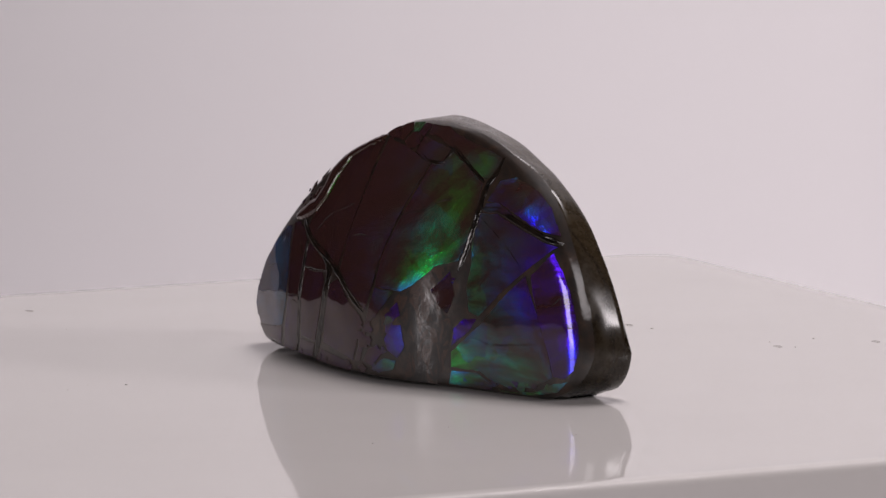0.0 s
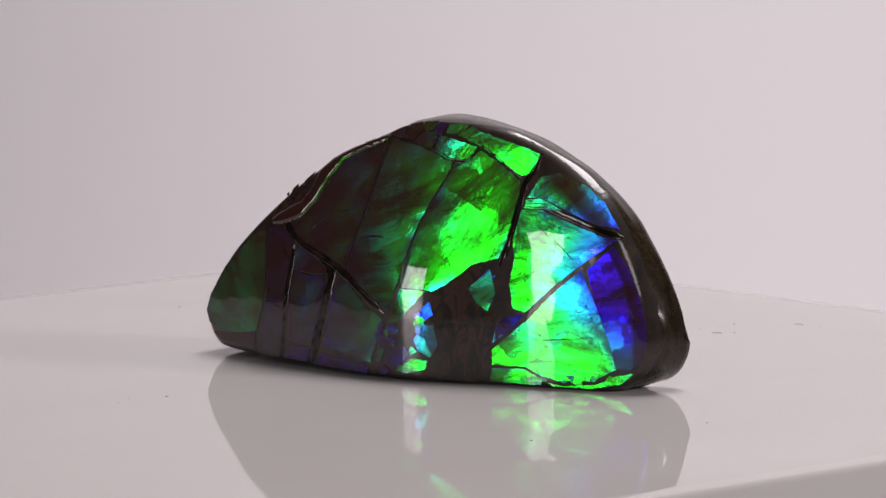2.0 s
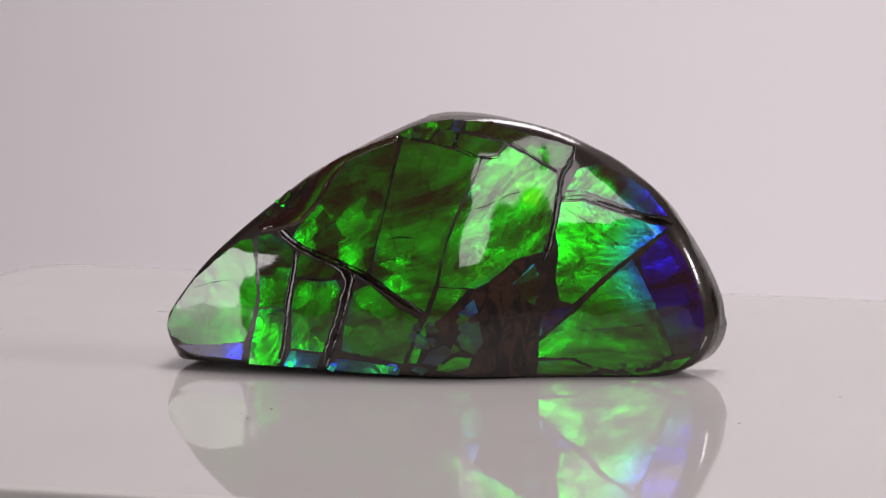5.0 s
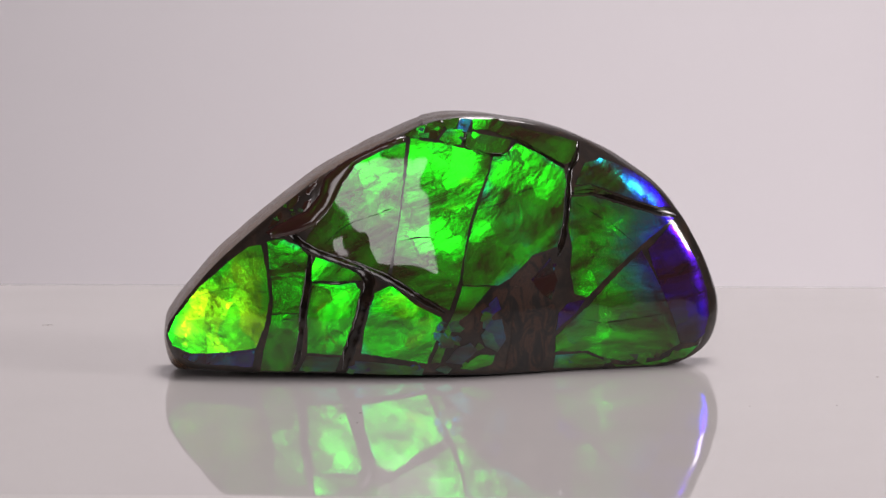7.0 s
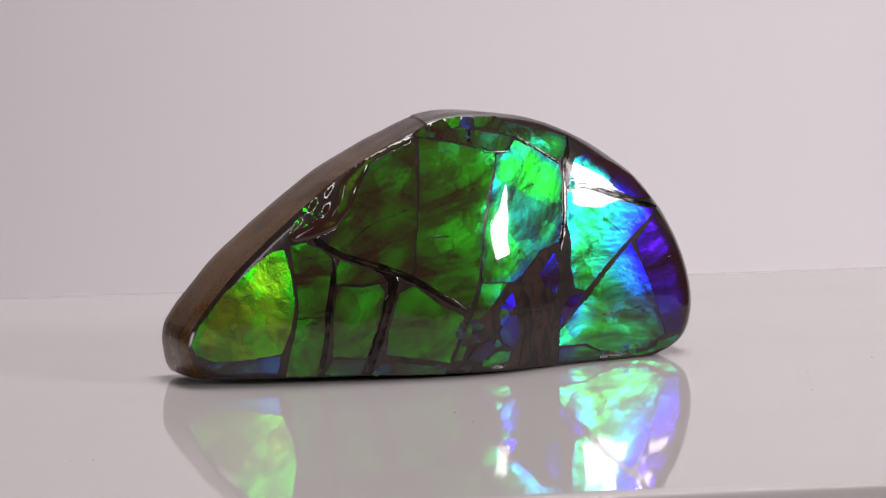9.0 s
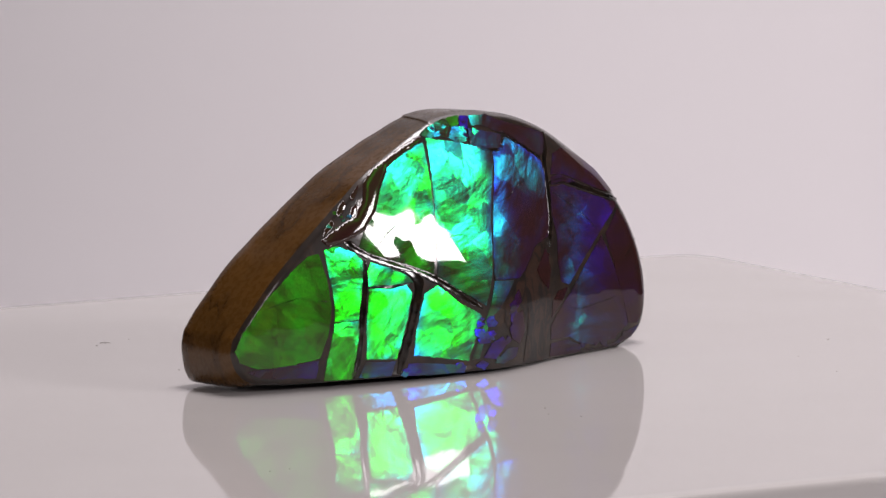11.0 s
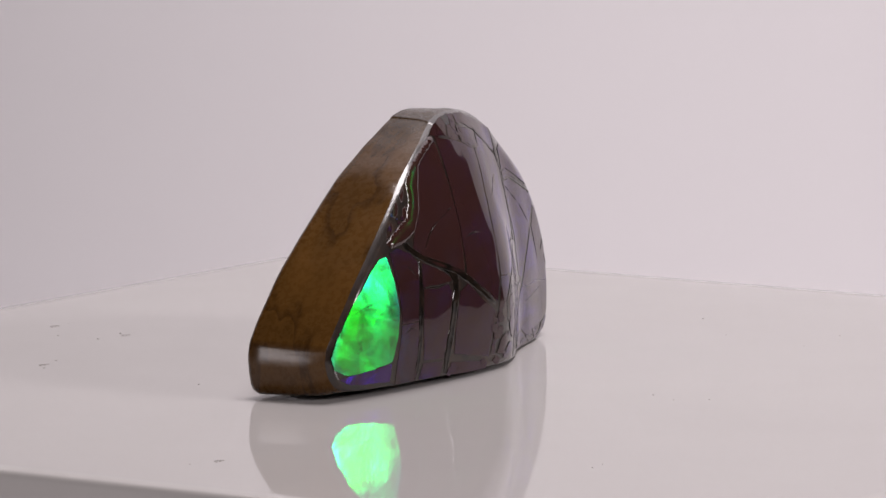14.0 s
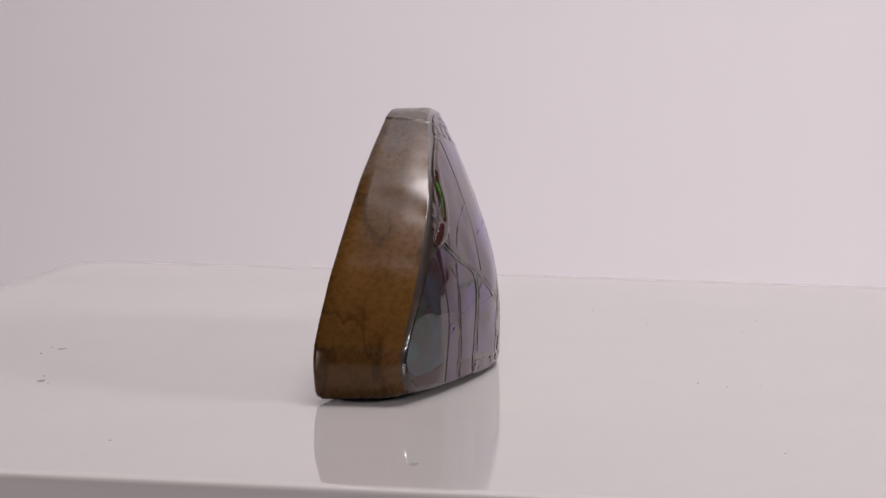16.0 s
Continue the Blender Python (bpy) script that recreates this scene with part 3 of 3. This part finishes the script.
PLATES = [
    ("tip", "-39.8,7 -38.5,9.8 -34.8,14.4 -29.9,18.8 -26.7,21.1 -24.8,21.4 -24,17.5 -23.6,13 -24.4,8.4 -25.8,5.2 -30.5,4.4 -36,4.1 -39.1,5.2"),
    ("tipfoot", "-38,3.6 -30.5,4.1 -26,4.6 -26.4,2 -32.4,2.3 -35.6,2.6"),
    ("p2a", "-23.6,22 -21.2,22.4 -18.5,21.1 -17.3,19.8 -17.8,16.6 -18.7,12.1 -18.8,10.9 -23,10.7 -22.7,13 -23.2,17.5"),
    ("p2b", "-23,10.3 -18.8,10.5 -19,6.6 -19.5,3.8 -20.1,1.4 -24.9,1.4 -24.3,4.7 -23.4,7.9"),
    ("p3a", "-15.8,19.6 -12.2,18.3 -9.3,16.9 -8.6,16.1 -12.2,16 -16.5,16 -16.4,18"),
    ("p3b", "-16.5,15.4 -12.2,15.1 -9.7,15.5 -8.9,14.4 -9.9,10.3 -11.1,6.6 -12,4.1 -17.3,4.3 -17.2,10.3"),
    ("p3c", "-17.5,3.7 -12.1,3.5 -13,1.3 -18.7,1.4"),
    ("p4", "-6.4,13.9 -4,15 0,12 4.1,9.9 4.4,8.8 3.2,6.4 1.8,2.6 -3.2,3.5 -8.6,4.3 -8,8.4 -7.1,11.6"),
    ("p4b", "-9.6,2.9 -4.1,2.4 1.3,1.7 0.9,0.8 -10,1.1"),
    ("p5", "-17.1,22.3 -15.8,24.2 -13,27.3 -11.2,30.8 -9.4,33.7 -4.8,36 -1.7,37.1 -2.4,30.8 -3.2,24.6 -4,20.6 -4.7,17.1 -7.6,18.2 -12.2,19.6"),
    ("rim", "-14.4,32.1 -12.1,34 -7.5,36.3 -3,38.1 -1.5,38.3 -1.7,37.6 -4.8,36.5 -9.5,34.2 -11.6,31.2 -13.4,27.7 -16.1,24.7 -19.4,23.4 -22.8,22.7 -23.8,23.5 -21.2,25 -17.1,27 -15.2,29.5"),
    ("p6", "-0.2,37.7 5.2,36.6 12,34.9 11.4,32.7 9.7,28.8 8.3,24.4 7.4,19.9 6.6,15.5 5.3,11.6 1,14.2 -3.3,16.9 -2.7,20.2 -2,24.6 -1,30.8"),
    ("topa", "-1.5,38.7 0.5,39.7 1.8,40.1 1.4,38.6 0.5,38.1"),
    ("topb", "2.2,40.2 4.2,40.7 4.9,39.9 3.6,38 1.8,38.3"),
    ("topd", "4.7,40.8 7.3,41 6.7,39.7 5.4,39.5"),
    ("tope", "7.7,40.9 9.3,40.8 8.4,39 7.1,39.4"),
    ("topf", "4.2,37.8 5.3,39.2 6.7,39.2 8,38.6 7.5,37.1 5.7,37"),
    ("chip", "8.8,38.8 11.6,38.3 15.6,37.4 15,35.5 11.6,35.6 8.2,36.5"),
    ("topc", "9.6,40.8 13.5,40.7 15.3,39.8 20.8,38.3 26.3,36.7 25.8,34 24.4,33.5 20.8,35.4 17.1,37.4 12.6,39.1 9.6,39.5"),
    ("p7", "13.1,34.7 15.5,35.1 16.6,36.5 19.9,34.8 23.9,32.3 24.3,29.1 23.6,23.8 22.7,20.7 18.8,19.7 15.1,16.2 13.3,15.3 8,15.4 8.6,19.9 9.8,24.3 11.3,28.7 12.7,32.5"),
    ("p7b", "7.7,14.8 12.1,14.6 8.7,10.8 5.9,8.5 5.2,6.4 3.9,2.7 2.6,2.6 4.7,7.3 6.6,11.1"),
    ("bita", "4.8,2.7 6.6,4.9 8.9,5.8 10,4.6 7.5,2.3"),
    ("bitb", "7.2,1.7 10.4,3.8 12.8,3.6 12.3,2.2 9.1,1.3"),
    ("bitf", "3.3,1.6 4.6,2.3 5.9,1.6 5,0.8"),
    ("bitc", "10.6,6.9 12.1,9.3 14,9.5 14.6,6 13.2,4.1 11.2,5.1"),
    ("bitd", "11.8,11.9 13.2,13.1 13.8,11 12.4,10.2"),
    ("fleck", "18.9,15.4 21.9,18.5 22.9,15 22,12.1 20.6,13.1"),
    ("p8", "25.7,27.9 29,27.9 32.7,26.6 38.3,24.8 41.8,24 36.4,20 32,16.3 27.7,12.2 26.1,12.8 25.4,16.5 25.8,20.1 25.1,23.7"),
    ("p8b", "25,11.2 27.4,11.5 25.9,9.5 22.8,6.9 23.3,9.6"),
    ("p9", "36.8,18.9 39.6,13.1 41.7,7.8 42.8,3.8 39.1,2 33.5,1.6 30.7,2.3 27.9,3.6 22.8,3.6 23,5.8 28.6,10.7 33.2,15.5"),
    ("p9b", "22.6,2.9 27.4,3 31.1,1.5 30.5,0.4 22.2,0.6"),
    ("p9c", "31.6,1 34.4,0.8 40,1.4 43.4,3 46.4,3.4 44,1.2 39.1,0.2 32.5,0.2"),
    ("p10", "38.3,19.2 41.7,22.7 44.1,19.5 45.9,16 47.2,12 47.5,8.3 46.8,5.4 45.3,4.1 43.5,4.1 42.5,7.9 40.4,13.2"),
    ("p11", "27.7,33.2 30.2,33.9 34.6,32.1 38.3,29.7 41.7,25.8 38.3,26.5 33.2,28.5 29,30.1 26.2,30.1"),
    ("p11b", "26,29.6 28.6,29.8 32.2,28.4 28.5,28.5 26,28.5"),
    ("flake", "14.4,14.1 19,18.6 22.1,19.2 20.8,15.8 21.3,12.1 22.8,10 21.9,6.6 20,0.8 14.7,0.9 15.8,6 16.3,11"),
    ("flakeb", "9.8,11 13.4,14.3 14.8,13.4 15.8,10.8 15,8.3 14.1,9.9 12.1,9.6 10.3,7.1 9.6,8.1"),
    ("cra", "-24,23.9 -22.9,26.1 -21.4,27.1 -20.8,26 -22.1,24.5"),
    ("crb", "-20.9,27.5 -20.1,29.1 -18.7,30 -18.1,28.7 -19.2,27.2 -20.5,26.8"),
    ("crc", "-17.9,30.3 -16.8,31.4 -15.2,32.2 -15.7,30.4 -16.8,29.1 -17.7,29.1"),
    ("crd", "-18.7,26.8 -17.7,28.4 -16.5,28.9 -16.8,27.3 -17.9,26.5"),
]


# band straight in (nanometres), strength, and lean towards +x and upwards in degrees
NACRE = {
    "green": (541, 0.85, -5, 4), "mid": (536, 0.72, -14, 3), "lime": (560, 0.95, -13, 8), "low": (544, 0.56, 1, 7), "deep": (545, 0.45, -2, 3), "top": (541, 0.75, -6, -3),
    "right": (531, 0.80, -4, 6), "rightlow": (533, 0.82, -4, 7), "violet": (512, 0.5, 0, 7), "teal": (524, 0.6, 0, 3),
    "cyan": (508, 0.60, -2, 8), "blue": (496, 0.45, -4, 8), "edge": (556, 0.04, -9, 2), "dim": (500, 0.25, -9, 8), "foot": (500, 0.6, -11, 10),
}
# a second set of stacks in some plates, leaning otherwise
OTHER = {"mid": (-1, 7), "low": (2, 15), "right": (-9, 14), "rightlow": (-9, 14)}
KIND = {"p7": "mid", "tip": "lime", "tipfoot": "foot", "p2a": "low", "p2b": "low", "p3a": "low", "p3b": "low", "p4": "low", "p3c": "cyan", "p4b": "cyan", "rim": "edge",
        "p5": "deep", "p8": "right", "p8b": "blue", "p9": "rightlow", "p9b": "green", "p10": "violet", "p11": "teal", "p11b": "teal", "bita": "blue",
        "bitc": "cyan", "bitd": "blue", "fleck": "dim", "topc": "top", "topd": "lime", "tope": "cyan", "bitf": "blue", "topb": "top", "topf": "top", "topa": "top", "chip": "top", "cra": "edge", "crb": "edge", "crc": "edge", "crd": "edge"}
# height above the matrix and outward growth, in millimetres
RAISED = {"rim": 0.50, "cra": 0.04, "crb": 0.05, "crc": 0.04, "crd": 0.08}
ABOVE = ("fleck", "bita", "bitb", "bitc", "bitd", "bitf")
GROWN = {"cra": -0.4, "crb": -0.4, "crc": -0.45, "crd": -0.1, "p9b": -0.1, "p9c": -0.25, "p8": 0.28, "p9": 0.3, "p10": 0.42, "p6": 0.50, "p7": 0.46, "p5": 0.50, "flake": 0.4, "p3c": 0.1, "bitd": 0.0, "bita": 0.0, "bitb": 0.0, "bitc": 0.0}


def build_stone():
    stone = new("fossil_stone")
    tagged(stone, "polished iridescent green fossil shell stone standing on white platform", "gemstone")
    build_body(stone)
    for k, (width, text) in enumerate(SEAMS):
        build_seam(stone, points(text), width, k * 7.3)
    brown = flake_material()
    for k, (name, text) in enumerate(PLATES):
        if name.startswith("flake"):
            mat = brown
        else:
            wave, gain, side, up = NACRE[KIND.get(name, "green")]
            lean = (side + random.uniform(-2, 2), up + random.uniform(-2, 2))
            mat = shell_material("nacre", wave + random.uniform(-4, 4), gain, lean, k + 1.0, 0.75 if KIND.get(name) == "lime" else 0.07, random.uniform(-0.5, 0.9), index={"lime": 1.9, "low": 1.7}.get(KIND.get(name), 1.8), ripple=0.45 if KIND.get(name) == "lime" else 1.0, second=OTHER.get(KIND.get(name)), dims=(0.42, 0.3) if KIND.get(name) == "lime" else (0.16, 0.3), thin=name in ("p8", "p9", "p10", "p11"))
        build_plate(stone, points(text), mat, 0.05 if name in ABOVE else 0.0, RAISED.get(name, 0.0), seed=k, cell=0.35 if name in RAISED else 0.6, grow=GROWN.get(name, 0.14))
    # loose chips of shell set in the dark matrix: centre, spread, how many, sizes
    mats = [shell_material("nacre_chip", w, g, (random.uniform(-8, 0), random.uniform(2, 10)), 70.0 + k, 0.3) for k, (w, g) in enumerate(((540, 0.5), (522, 0.5), (508, 0.5), (494, 0.45), (478, 0.4)))]
    fields = (((8.0, 6.5), (4.2, 4.6), 15, 0.6, 1.7, (0, 1, 1, 1, 2, 2, 3)), ((34.0, 1.6), (10.5, 0.5), 12, 0.5, 1.2, (0, 0, 0, 1, 1)), ((-6.0, 2.0), (14.0, 0.6), 9, 0.5, 1.1, (1, 1, 2, 3)),
              ((4.5, 38.9), (6.0, 1.3), 9, 0.4, 0.9, (0, 0, 1)), ((-20.3, 26.6), (2.2, 1.7), 8, 0.35, 0.7, (0, 1, 1)), ((21.8, 15.5), (1.0, 4.0), 4, 0.4, 0.9, (1, 2, 4)))
    for (cx, cz), (wx, wz), count, least, most, choice in fields:
        for k in range(count):
            x, z = cx + random.uniform(-wx, wx), cz + random.uniform(-wz, wz)
            size, turned = random.uniform(least, most), random.uniform(0, 6.28)
            sides = random.choice((3, 4, 4, 5))
            ring = []
            for i in range(sides):
                a = turned + (i + random.uniform(-0.25, 0.25)) * 2 * math.pi / sides
                r = size * random.uniform(0.65, 1.15)
                ring.append((x + r * math.cos(a), max(0.8, z + 0.7 * r * math.sin(a))))
            build_plate(stone, ring, mats[random.choice(choice)], random.uniform(0.03, 0.06), seed=200 + k, cell=0.7, grow=0.0, name="shell_chip")
    return stone


stone = build_stone()


def turn(t):
    """Degrees that the platform has turned at t seconds."""
    return math.degrees(0.149981 * (t - 7) - 0.00016 * (t - 7) ** 2)


def motions():
    rows = [(float(t), pose(0, 0, 0, 0, 0, turn(t))) for t in range(17)]
    walk(platform, rows)
    walk(stone, rows)


motions()
